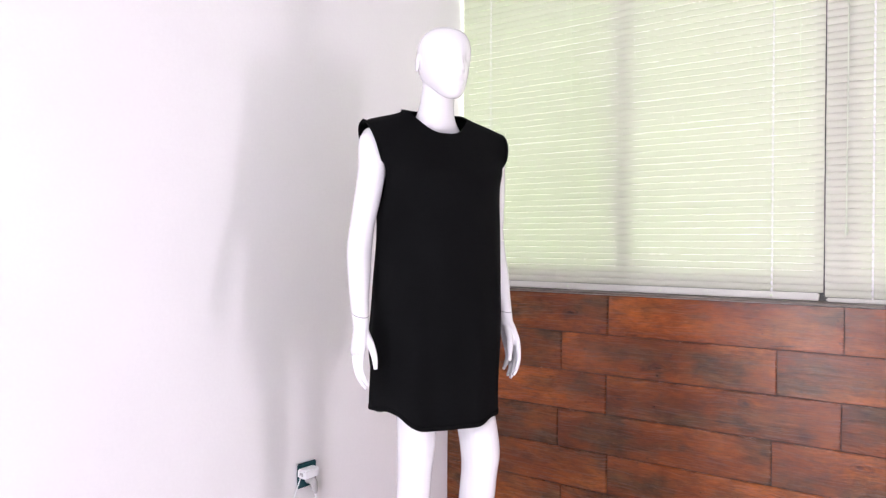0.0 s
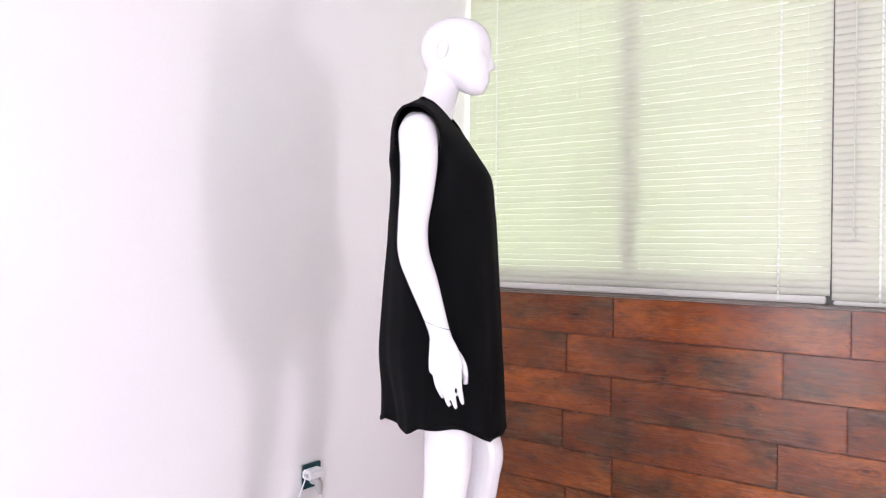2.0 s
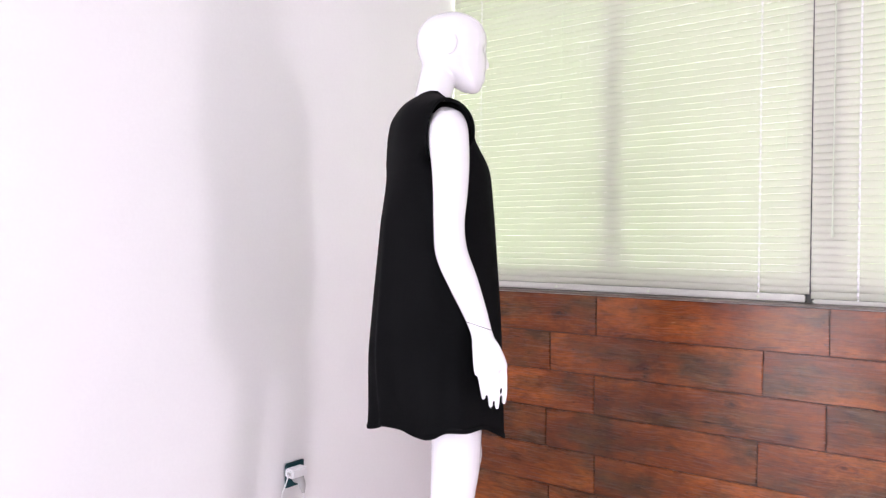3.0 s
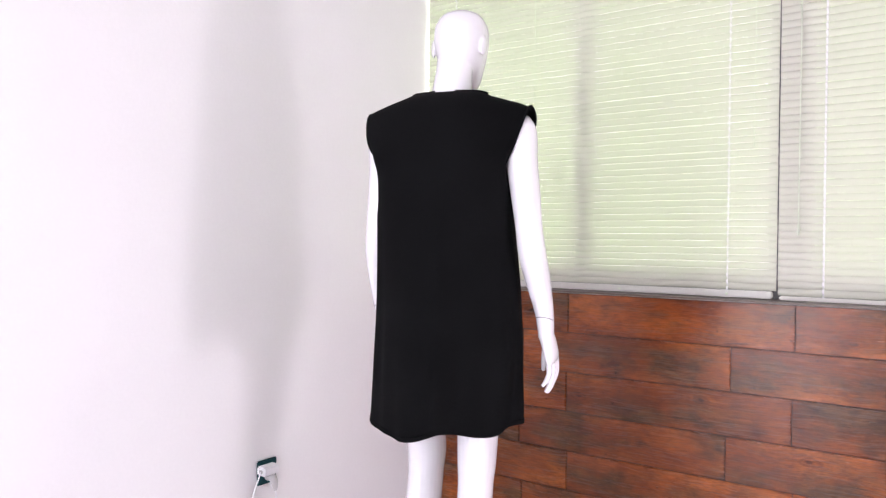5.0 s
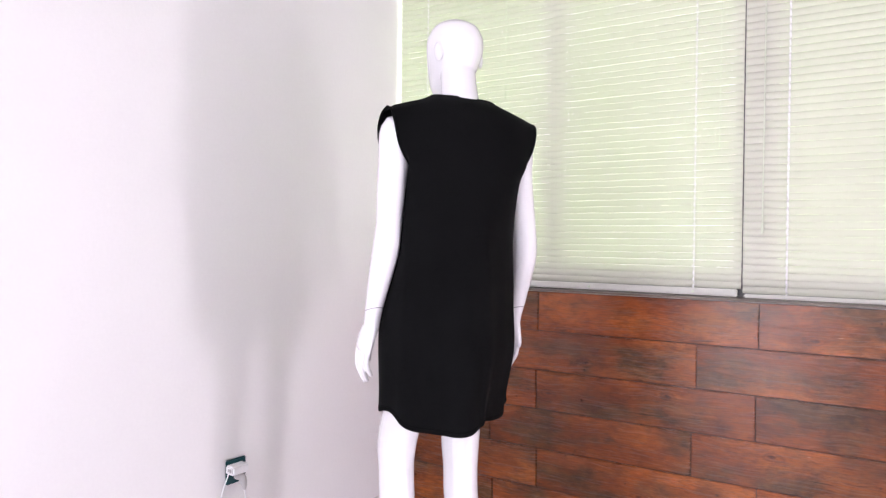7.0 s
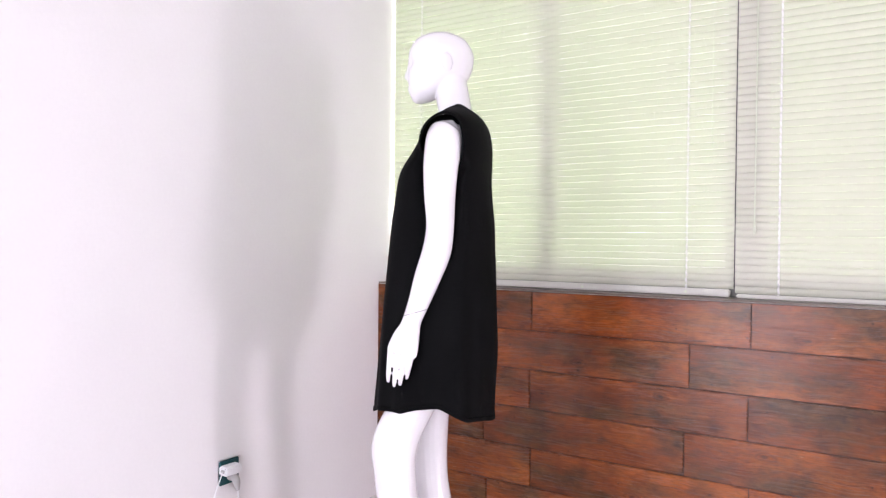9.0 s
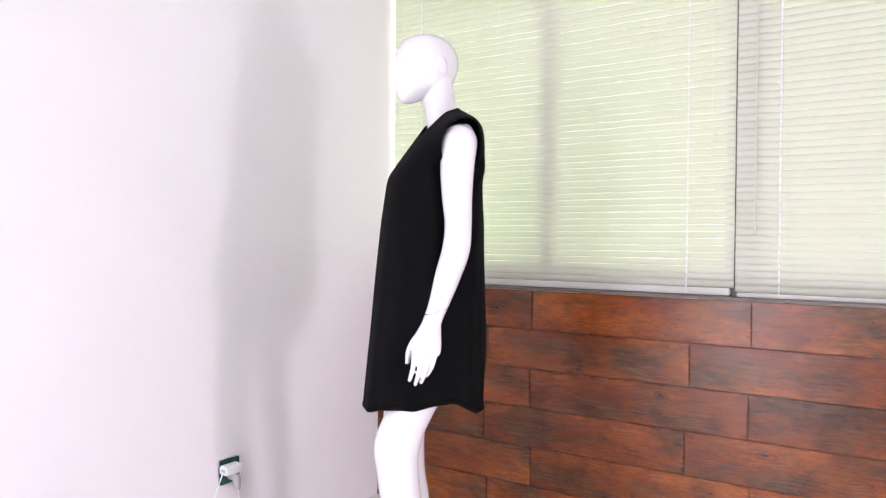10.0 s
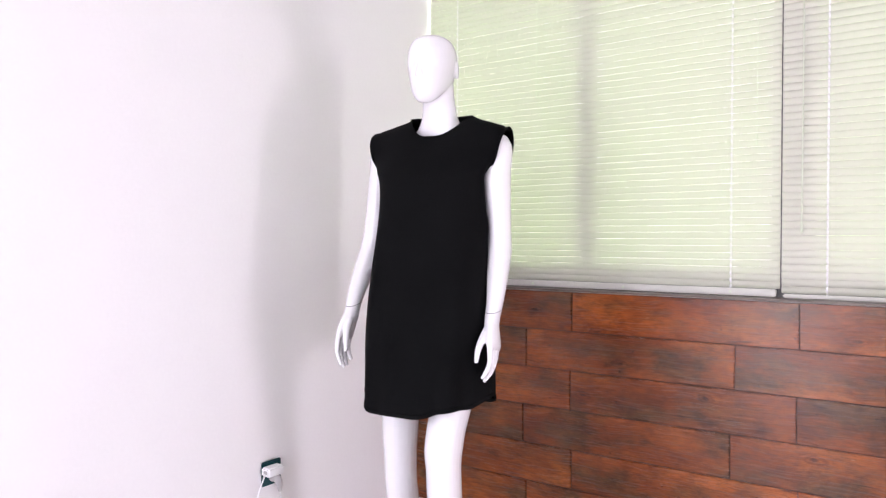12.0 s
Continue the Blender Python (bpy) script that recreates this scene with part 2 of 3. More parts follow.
def daylight():
    """Glow for an added strip behind the rear opening; gives the tiles a sheen."""
    m, nt, bsdf = material("sheen_glow")
    co = nt.nodes.new("ShaderNodeTexCoord").outputs["Object"]
    n = node(nt, "ShaderNodeTexNoise", Scale=0.8, Detail=3.0)
    nt.links.new(co, n.inputs["Vector"])
    em = node(nt, "ShaderNodeEmission", Strength=10.0)
    nt.links.new(ramp(nt, n.outputs[0], [(0.3, (0.85, 0.82, 0.88)), (0.7, (1.0, 0.95, 1.0))]), em.inputs["Color"])
    nt.links.new(em.outputs[0], nt.nodes["Material Output"].inputs["Surface"])
    return m


SHEEN_GLOW = daylight()


def glass():
    m, nt, bsdf = material("window_glass")
    bsdf.inputs["Transmission Weight"].default_value = 1.0
    bsdf.inputs["Roughness"].default_value = 0.0
    bsdf.inputs["IOR"].default_value = 1.45
    bsdf.inputs["Base Color"].default_value = (0.93, 0.97, 0.95, 1)
    return m


GLASS = glass()


# ---- mesh helpers ----
def part(name, bm, mat, parent=None, label="", smooth=False):
    bmesh.ops.recalc_face_normals(bm, faces=bm.faces[:])
    me = bpy.data.meshes.new(name)
    bm.to_mesh(me)
    bm.free()
    me.materials.append(mat)
    if smooth:
        for p in me.polygons:
            p.use_smooth = True
    ob = new(name, me)
    if parent:
        ob.parent = parent
    return tagged(ob, label)


def box(bm, x0, x1, y0, y1, z0, z1, bevel=0.0):
    r = bmesh.ops.create_cube(bm, size=1.0, matrix=Matrix.LocRotScale(
        ((x0 + x1) / 2, (y0 + y1) / 2, (z0 + z1) / 2), None, (x1 - x0, y1 - y0, z1 - z0)))
    if bevel:
        edges = {e for v in r["verts"] for e in v.link_edges}
        bmesh.ops.bevel(bm, geom=list(edges), offset=bevel, segments=2, affect="EDGES")


def boxed(name, dims, mat, parent=None, bevel=0.0, label=""):
    bm = bmesh.new()
    box(bm, *dims, bevel)
    return part(name, bm, mat, parent, label)


def loft(bm, rings, cap=True):
    """Skin closed rings of equal length."""
    loops = [[bm.verts.new(p) for p in ring] for ring in rings]
    n = len(loops[0])
    for a, b in zip(loops, loops[1:]):
        for i in range(n):
            bm.faces.new((a[i], a[(i + 1) % n], b[(i + 1) % n], b[i]))
    if cap:
        bm.faces.new(loops[0][::-1])
        bm.faces.new(loops[-1])


def smoothed(rows, steps):
    """Catmull-Rom through rows of numbers."""
    rows = [np.array(r, float) for r in rows]
    rows = [2 * rows[0] - rows[1]] + rows + [2 * rows[-1] - rows[-2]]
    out = []
    for i in range(1, len(rows) - 2):
        a, b, c, d = rows[i - 1:i + 3]
        for k in range(steps):
            s = k / steps
            out.append(0.5 * (2 * b + (c - a) * s + (2 * a - 5 * b + 4 * c - d) * s ** 2 + (3 * b - a - 3 * c + d) * s ** 3))
    return out + [rows[-2]]


def tube(bm, rows, n=20, steps=5):
    """A limb: rows of (x, y, z, radius across, radius fore-and-aft), skinned."""
    pts = smoothed(rows, steps)
    rings = []
    for i, p in enumerate(pts):
        q0, q1 = pts[max(i - 1, 0)], pts[min(i + 1, len(pts) - 1)]
        way = Vector(q1[:3] - q0[:3]).normalized()
        side = Vector((1, 0, 0))
        side = (side - way * side.dot(way)).normalized()
        fore = way.cross(side)
        rings.append([Vector(p[:3]) + side * (p[3] * math.cos(a)) + fore * (p[4] * math.sin(a))
                      for a in (2 * math.pi * k / n for k in range(n))])
    loft(bm, rings)


def ball(bm, centre, radii, turn=(0, 0, 0)):
    bmesh.ops.create_uvsphere(bm, u_segments=20, v_segments=12, radius=1.0, matrix=Matrix.LocRotScale(
        centre, Euler([radians(a) for a in turn]), radii))


def wire(name, points, radius, mat, parent=None, label=""):
    bm = bmesh.new()
    tube(bm, [(*p, radius, radius) for p in points], n=8, steps=6)
    return part(name, bm, mat, parent, label, smooth=True)


# ---- structure ----
def structure(name, ob, label, category):
    ob.name = name
    return tagged(ob, label, category, kind="structure")


T = 0.2
structure("floor", boxed("floor", (-T, ROOM_X + T, ROOM_Y - T, REVEAL, -0.1, 0), FLOOR), "pale polished floor", "floor")
structure("ceiling", boxed("ceiling", (-T, ROOM_X + T, ROOM_Y - T, REVEAL, ROOM_Z, ROOM_Z + 0.1), CEILING), "plain white painted ceiling", "ceiling")
structure("wall_west", boxed("wall_west", (-T, 0, ROOM_Y - T, REVEAL, 0, ROOM_Z), WALL), "smooth white painted wall with soft shading", "wall")


def holed(name, along, lo, hi, at, thick, hole, label):
    """A wall along x or y with one rectangular opening (a0, a1, z0, z1)."""
    a0, a1, z0, z1 = hole
    bm = bmesh.new()
    for u0, u1, v0, v1 in ((lo, a0, 0, ROOM_Z), (a1, hi, 0, ROOM_Z), (a0, a1, 0, z0), (a0, a1, z1, ROOM_Z)):
        if u1 - u0 > 1e-4 and v1 - v0 > 1e-4:
            if along == "x":
                box(bm, u0, u1, at, at + thick, v0, v1)
            else:
                box(bm, at, at + thick, u0, u1, v0, v1)
    return structure(name, part(name, bm, WALL), label, "wall")


# unseen low opening, added only to hold the east fill
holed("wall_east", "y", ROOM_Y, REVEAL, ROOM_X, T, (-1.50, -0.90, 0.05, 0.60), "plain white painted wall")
# both south wall openings are unseen, added to hold the rear fills
holed("wall_south", "x", 0, 1.6, ROOM_Y - T, T, (0.30, 1.14, 0.02, 2.06), "plain white painted wall")
holed("wall_south_2", "x", 1.6, ROOM_X, ROOM_Y - T, T, (1.70, 3.14, 0.92, 2.18), "plain white painted wall")
holed("wall_north", "x", 0, ROOM_X, 0.012, REVEAL - 0.012, (0.0, 3.2, TILE_TOP, WIN_TOP), "wall below a wide window, clad in wood-look tiles")

# sill ledge on top of the tiled parapet
structure("window_sill", boxed("window_sill", (0.0, 3.2, 0.004, REVEAL, TILE_TOP + 0.001, TILE_TOP + 0.008), SILL, bevel=0.002), "thin grey stone window sill", "sill")


# ---- window: frame, sashes and panes ----
def window():
    w = tagged(new("window_1"), "wide aluminium sliding window behind blinds", "window", kind="structure")
    y0, y1 = 0.119, 0.155
    z0, z1 = TILE_TOP + 0.008, WIN_TOP
    for n, d in (("window_frame", (0.0, 3.2, y0, y1, z0, z0 + 0.090)), ("window_frame", (0.0, 3.2, y0, y1, z1 - 0.06, z1)),
                 ("window_frame", (3.15, 3.2, y0, y1, z0 + 0.090, z1 - 0.06))):
        boxed(n, d, FRAME, w, 0.003)
    for x, wide in ((0.745, 0.055), (1.46, 0.135), (2.26, 0.055)):
        boxed("mullion", (x, x + wide, y0 + 0.012, y1, z0 + 0.090, z1 - 0.06), FRAME, w, 0.003)
    edges = [0.002, 0.745, 0.80, 1.46, 1.595, 2.26, 2.315, 3.15]
    for a, b in zip(edges[::2], edges[1::2]):
        p = boxed("pane", (a, b, 0.135, 0.139, z0 + 0.090, z1 - 0.06), GLASS, w)
        p.visible_shadow = False


window()
structure("garden_backdrop", boxed("garden_backdrop", (-9, 12, 7.0, 7.05, -3, 5.5), GARDEN), "bright green garden in daylight", "backdrop")
# unseen glowing strip, added to be mirrored as a streak on the tiles
structure("sheen_strip", boxed("sheen_strip", (-0.3, 1.8, -4.92, -4.87, -0.4, 0.16), SHEEN_GLOW), "added glowing strip behind the rear opening, for the sheen on the tiles", "backdrop")
structure("ground", boxed("ground", (-60, 60, -60, 60, -0.6, -0.5), plain("lawn", (0.06, 0.10, 0.03), 0.9, grain=20, amount=0.4)), "green lawn outside", "ground")


# ---- venetian blinds ----
SLAT_PITCH, SLAT_W = 0.0244, 0.02401
BLIND_Y = 0.100


def slat_mesh(width):
    """One curved 25 mm slat along x, hung closed with its crown to the room."""
    bm = bmesh.new()
    n, tilt = 6, radians(88.8)
    front, back = [], []
    for i in range(n):
        s = i / (n - 1) - 0.5
        u, h = s * SLAT_W, 0.0036 * (1 - (2 * s) ** 2)
        y = h * math.sin(tilt) - u * math.cos(tilt)
        z = u * math.sin(tilt) + h * math.cos(tilt)
        front.append((-y, z))
        back.append((-y + 0.0004, z - 0.0002))
    loop = front + back[::-1]
    a = [bm.verts.new((0, y, z)) for y, z in loop]
    b = [bm.verts.new((width, y, z)) for y, z in loop]
    m = len(loop)
    for i in range(m):
        bm.faces.new((a[i], a[(i + 1) % m], b[(i + 1) % m], b[i]))
    for i in range(n - 1):
        bm.faces.new((a[i], a[i + 1], a[m - 2 - i], a[m - 1 - i]))
        bm.faces.new((b[i], b[m - 1 - i], b[m - 2 - i], b[i + 1]))
    bmesh.ops.recalc_face_normals(bm, faces=bm.faces[:])
    me = bpy.data.meshes.new("slat")
    bm.to_mesh(me)
    bm.free()
    me.materials.append(SLAT)
    return me


def blind(x0, x1, cords, rail_z, rail_h, wands, buttons, label):
    b = tagged(new("venetian_blind"), label, "blind", "blinds at the window")
    b.location = (x0, BLIND_Y, 0)
    rng = random.Random(int(x0 * 100) + 3)
    width = x1 - x0
    boxed("headrail", (0, width, -0.02, 0.02, WIN_TOP - 0.04, WIN_TOP), RAIL, b, 0.003)
    boxed("bottom_rail", (0.006, width - 0.012, -0.014, 0.012, rail_z, rail_z + rail_h), RAIL, b, 0.004)
    for x in buttons:
        bm = bmesh.new()
        bmesh.ops.create_cone(bm, cap_ends=True, segments=14, radius1=0.0048, radius2=0.0040, depth=0.004, matrix=Matrix.LocRotScale((x - x0, -0.0155, rail_z + 0.012), Euler((math.pi / 2, 0, 0)), None))
        part("rail_button", bm, WAND, b, "small grey plastic button")
    me = slat_mesh(width)
    z = rail_z + rail_h + 0.014
    while z < WIN_TOP - 0.05:
        s = new("slat", me)
        s.parent = b
        s.location = (rng.uniform(-0.0005, 0.0005), rng.uniform(-0.0002, 0.0002), z + rng.uniform(-0.00004, 0.00004))
        s.rotation_euler = (radians(rng.uniform(-0.4, 0.4)), 0, 0)
        z += SLAT_PITCH
    for c in cords:
        bm = bmesh.new()
        zz = rail_z + 0.01
        rows = []
        while zz < WIN_TOP - 0.03:
            rows.append((c - x0 + 0.0006 * math.sin(zz * 257.5), -0.0052 + 0.0056 * math.cos(zz * 257.5), zz, 0.0034, 0.0017))
            zz += SLAT_PITCH / 6
        tube(bm, rows, n=6, steps=1)
        part("ladder_cord", bm, CORD, b, smooth=True)
    for wx, wz, thick in wands:
        w = wire("tilt_wand", [(wx - x0, -0.026, WIN_TOP - 0.05), (wx - x0 + 0.002, -0.03, (WIN_TOP + wz) / 2), (wx - x0, -0.028, wz)], thick, WAND, b)
        wire("tip", [(wx - x0, -0.028, wz + 0.012), (wx - x0, -0.028, wz - 0.004), (wx - x0, -0.028, wz - 0.022)], thick * 1.9, WAND, w)
    return b


blind(0.013, 1.4944, (0.163, 1.334), TILE_TOP + 0.0100, 0.025, ((0.570, 1.750, 0.0013), (1.422, 1.50, 0.0011)), (0.163, 0.55, 0.94, 1.334), "closed cream venetian blind glowing with green daylight")
blind(1.4985, 3.18, (1.638, 2.35, 3.05), TILE_TOP + 0.0085, 0.013, ((1.564, 1.20, 0.0021),), (), "closed cream venetian blind lowered onto the sill")


# ---- socket, charger, plug and cables ----
def sockets():
    s = tagged(new("wall_socket"), "dark teal wall socket plate on the white wall", "socket")
    s.location = (0, -0.834, 0.321)
    boxed("plate", (0.0, 0.009, -0.043, 0.043, -0.043, 0.043), PLATE, s, 0.003)
    boxed("rim", (0.0, 0.004, -0.0445, 0.0445, -0.0445, 0.0445), WHITE_PLASTIC, s, 0.002)
    c = tagged(new("phone_charger"), "white plastic phone charger plugged into the socket", "charger")
    c.location = (0.0, -0.836, 0.332)
    boxed("charger_body", (0.010, 0.052, -0.050, 0.024, -0.012, 0.020), WHITE_PLASTIC, c, 0.006)
    boxed("charger_port", (0.030, 0.046, -0.056, -0.050, 0.000, 0.012), GREY_PLASTIC, c, 0.002)
    wire("charger_cable", [(0.038, -0.054, 0.005), (0.045, -0.066, -0.008), (0.040, -0.085, -0.06), (0.035, -0.10, -0.14), (0.035, -0.115, -0.25), (0.04, -0.12, -0.318)], 0.0022, WHITE_PLASTIC, c)
    p = tagged(new("mains_plug"), "grey-white mains plug with its cable, below the charger", "plug")
    p.location = (0.0, -0.832, 0.303)
    bm = bmesh.new()
    tube(bm, [(0.010, 0.0, 0.0, 0.018, 0.013), (0.032, 0.002, -0.002, 0.018, 0.013), (0.040, 0.004, -0.02, 0.012, 0.012), (0.040, 0.008, -0.045, 0.006, 0.006)], n=12, steps=4)
    part("plug_body", bm, GREY_PLASTIC, p, smooth=True)
    wire("plug_cable", [(0.040, 0.008, -0.04), (0.038, 0.018, -0.09), (0.03, 0.04, -0.15), (0.03, 0.05, -0.22), (0.04, 0.05, -0.297)], 0.0028, WHITE_PLASTIC, p)


sockets()


# ---- mannequin: one plain mesh, front towards -y, its left towards +x ----
def arm_rows(s):
    """Shoulder to wrist: rows of x, y, z and the two radii; the right arm hangs a little further out than the left."""
    o, fw = (0.0, 0.0) if s > 0 else (0.036, -0.013)
    rows = ((0.125, 0, 0.006, 0, 1.424, 0.032, 0.034), (0.165, 0, 0.000, 0, 1.430, 0.040, 0.041), (0.188, 0, -0.007, 0, 1.425, 0.046, 0.050),
            (0.194, 0.1, -0.014, 0, 1.35, 0.040, 0.048), (0.199, 0.3, -0.014, 0, 1.27, 0.037, 0.043), (0.204, 0.5, -0.010, 0, 1.19, 0.034, 0.038),
            (0.208, 0.65, -0.016, 0, 1.12, 0.035, 0.039), (0.212, 0.8, -0.038, 0.5, 1.05, 0.031, 0.036), (0.215, 0.95, -0.060, 1, 0.98, 0.025, 0.029),
            (0.215, 1, -0.076, 1, 0.935, 0.022, 0.026), (0.215, 1, -0.084, 1, 0.905, 0.020, 0.029))
    return [(s * (x + o * k), y + fw * f, z, ra, rf) for x, k, y, f, z, ra, rf in rows]


def mannequin():
    bm = bmesh.new()
    n = 32

    def ring(z, x, y, rx, ry):
        return [(x + rx * math.cos(a), y + ry * math.sin(a), z) for a in (2 * math.pi * k / n for k in range(n))]

    torso = smoothed([(0.74, 0, -0.06, 0.13, 0.085), (0.80, 0, -0.058, 0.165, 0.10), (0.90, 0, -0.05, 0.162, 0.102), (1.05, 0, -0.04, 0.120, 0.082),
                      (1.18, 0, -0.035, 0.130, 0.09), (1.29, 0, -0.045, 0.145, 0.098), (1.36, 0, -0.022, 0.146, 0.074), (1.42, 0, 0.0, 0.136, 0.054),
                      (1.46, 0, 0.002, 0.105, 0.048), (1.495, 0, -0.004, 0.072, 0.050), (1.53, 0, -0.012, 0.055, 0.050),
                      (1.58, 0, -0.023, 0.049, 0.050), (1.62, 0, -0.031, 0.048, 0.050), (1.65, 0, -0.035, 0.045, 0.05)], 3)
    loft(bm, [ring(*r) for r in torso])
    # head: rows of z, front, back, half width
    head = smoothed([(1.5535, -0.131, -0.108, 0.010), (1.559, -0.139, -0.090, 0.021), (1.568, -0.145, -0.072, 0.031), (1.584, -0.151, -0.044, 0.042),
                     (1.6015, -0.1545, -0.006, 0.051), (1.619, -0.156, 0.017, 0.058), (1.640, -0.157, 0.029, 0.064), (1.664, -0.1585, 0.036, 0.0690), (1.691, -0.1580, 0.037, 0.0710),
                     (1.715, -0.152, 0.029, 0.069), (1.740, -0.136, 0.010, 0.058), (1.755, -0.108, -0.018, 0.040), (1.763, -0.078, -0.042, 0.016)], 4)
    loops = []
    for z, f, b, hw in head:
        pts = []
        for k in range(n):
            a = 2 * math.pi * k / n
            x, s = hw * math.cos(a), math.sin(a)
            y = (f + b) / 2 + (b - f) / 2 * s
            if s < 0:
                # shallow eye sockets either side of the nose bridge
                dip = math.exp(-((abs(x) - 0.028) / 0.016) ** 2 - ((z - 1.668) / 0.016) ** 2)
                y += 0.010 * dip
            pts.append((x, y, z))
        loops.append(pts)
    loft(bm, loops)
    first = len(bm.verts) - n * len(loops)
    tube(bm, [(0, -0.152, 1.672, 0.007, 0.006), (0, -0.155, 1.650, 0.0075, 0.008), (0, -0.1595, 1.633, 0.0105, 0.0095), (0, -0.154, 1.622, 0.011, 0.006)], n=12, steps=3)
    ball(bm, (0, -0.1485, 1.597), (0.019, 0.008, 0.0055))
    ball(bm, (0, -0.1475, 1.588), (0.015, 0.008, 0.005))
    for sgn in (-1, 1):
        ball(bm, (sgn * 0.0700, -0.034, 1.660), (0.0055, 0.016, 0.027), (12, 0, sgn * 14))
    turn = Matrix.Translation((-0.006, -0.04, 0)) @ pose(0, 0, 0, 0, 0, 4) @ Matrix.Translation((0, 0.04, 0))
    bm.verts.ensure_lookup_table()
    for v in bm.verts[first:]:
        v.co = turn @ v.co
    for sgn in (-1, 1):
        # arm
        s = sgn
        fw = 0.0 if s > 0 else -0.013
        tube(bm, arm_rows(s), n=24)
        hx = arm_rows(s)[-1][0]
        # palm and fingers
        tube(bm, [(hx, -0.080 + fw, 0.915, 0.019, 0.028), (hx + s * 0.007, -0.090 + fw, 0.885, 0.018, 0.037), (hx + s * 0.013, -0.097 + fw, 0.855, 0.016, 0.042), (hx + s * 0.014, -0.100 + fw, 0.842, 0.012, 0.041)], n=20)
        for k, ln in enumerate((0.090, 0.103, 0.098, 0.078)):
            y0 = -0.1285 + 0.0198 * k + fw
            lean = 0.010 + 0.0035 * k
            ln *= 0.9
            xin = hx + s * (0.014 - 0.004 * (k == 3))
            tube(bm, [(xin, y0, 0.860, 0.0092, 0.0092), (xin + s * 0.003, y0 - lean * 0.4, 0.844 - ln * 0.42, 0.0077, 0.0074),
                      (xin - s * 0.007, y0 - lean * 0.75, 0.844 - ln * 0.78, 0.0070, 0.0065), (xin - s * 0.018, y0 - lean, 0.844 - ln, 0.0052, 0.0050)], n=10, steps=3)
        tube(bm, [(hx - s * 0.004, -0.100 + fw, 0.900, 0.013, 0.013), (hx - s * 0.012, -0.126 + fw, 0.868, 0.011, 0.011), (hx - s * 0.018, -0.138 + fw, 0.838, 0.0092, 0.0092), (hx - s * 0.021, -0.141 + fw, 0.806, 0.006, 0.006)], n=10, steps=3)
        # leg: the left one stands a little forward
        lx, wide = (0.101, 1.05) if s > 0 else (-0.074, 1.0)
        knee = ((0.74, -0.064, 0.062), (0.68, -0.092, 0.060), (0.61, -0.128, 0.064), (0.552, -0.144, 0.066), (0.50, -0.141, 0.061), (0.422, -0.131, 0.059)) if s > 0 else (
            (0.74, -0.076, 0.070), (0.674, -0.084, 0.067), (0.60, -0.085, 0.066), (0.552, -0.084, 0.064), (0.50, -0.080, 0.060), (0.422, -0.073, 0.058))
        across = (0.059, 0.056, 0.052, 0.050, 0.046, 0.046)
        low = knee[-1][1]
        tube(bm, [(0.012 + s * 0.078, -0.055, 0.84, 0.068, 0.080)] + [(lx, y, z, a * wide, r) for (z, y, r), a in zip(knee, across)] +
             [(lx, low + 0.020, 0.33, 0.046, 0.054), (lx, low + 0.038, 0.20, 0.034, 0.040), (lx, low + 0.045, 0.09, 0.027, 0.032),
              (lx, low + 0.043, 0.045, 0.028, 0.040), (lx, low + 0.041, 0.002, 0.030, 0.046)], n=24)
        heel = low + 0.083
        tube(bm, [(lx, heel, 0.026, 0.026, 0.024), (lx + s * 0.002, heel - 0.07, 0.036, 0.032, 0.034), (lx + s * 0.006, heel - 0.13, 0.024, 0.040, 0.022), (lx + s * 0.008, heel - 0.19, 0.014, 0.030, 0.012)], n=16)
    ob = part("mannequin", bm, SHELL, smooth=True)
    r = ob.modifiers.new("blend", "REMESH")
    r.mode, r.voxel_size, r.use_smooth_shade = "VOXEL", 0.0027, True
    f = ob.modifiers.new("polish", "SMOOTH")
    f.factor, f.iterations = 0.5, 5
    return tagged(ob, "glossy white full-height display mannequin", "mannequin")


# ---- dress ----
HEM_STEPS, COLS = 40, 96


def half_width(z, side=1.0):
    """Half the width of the cloth; on the right side it falls closer to the body under the arm."""
    w = float(np.interp(z, [0.6, 0.7, 0.9, 1.1, 1.25, 1.33, 1.39, 1.44, 1.47, 1.52], [0.204, 0.202, 0.200, 0.198, 0.198, 0.202, 0.210, 0.219, 0.223, 0.223]))
    if side < 0:
        w -= float(np.interp(z, [0.72, 0.9, 1.06, 1.2, 1.33, 1.42, 1.47], [0.0, 0.006, 0.016, 0.026, 0.020, 0.008, 0.0]))
    return w


ARMS = {s: np.array(sorted(arm_rows(s)[2:], key=lambda r: r[2])) for s in (-1, 1)}


def under_arm(x, y, z):
    """The cloth passes between the arm and the body: x, kept clear of the arm."""
    s = 1 if x > 0 else -1
    rows = ARMS[s]
    xa, ya, ra, rf = (float(np.interp(z, rows[:, 2], rows[:, k])) for k in (0, 1, 3, 4))
    reach = rf + 0.010
    d = (y - ya) / reach
    if abs(d) >= 1:
        return x
    fade = min(1.0, max(0.0, (z - 0.90) / 0.12))
    limit = abs(xa) - (ra + 0.004) * math.sqrt(1 - d * d)
    return x - s * fade * max(0.0, abs(x) - limit)


def front_depth(z):
    return float(np.interp(z, [0.6, 0.8, 1.0, 1.2, 1.33], [0.223, 0.213, 0.198, 0.183, 0.169]))


def back_depth(z):
    return float(np.interp(z, [0.6, 0.8, 1.0, 1.2, 1.33], [0.142, 0.134, 0.125, 0.113, 0.097]))


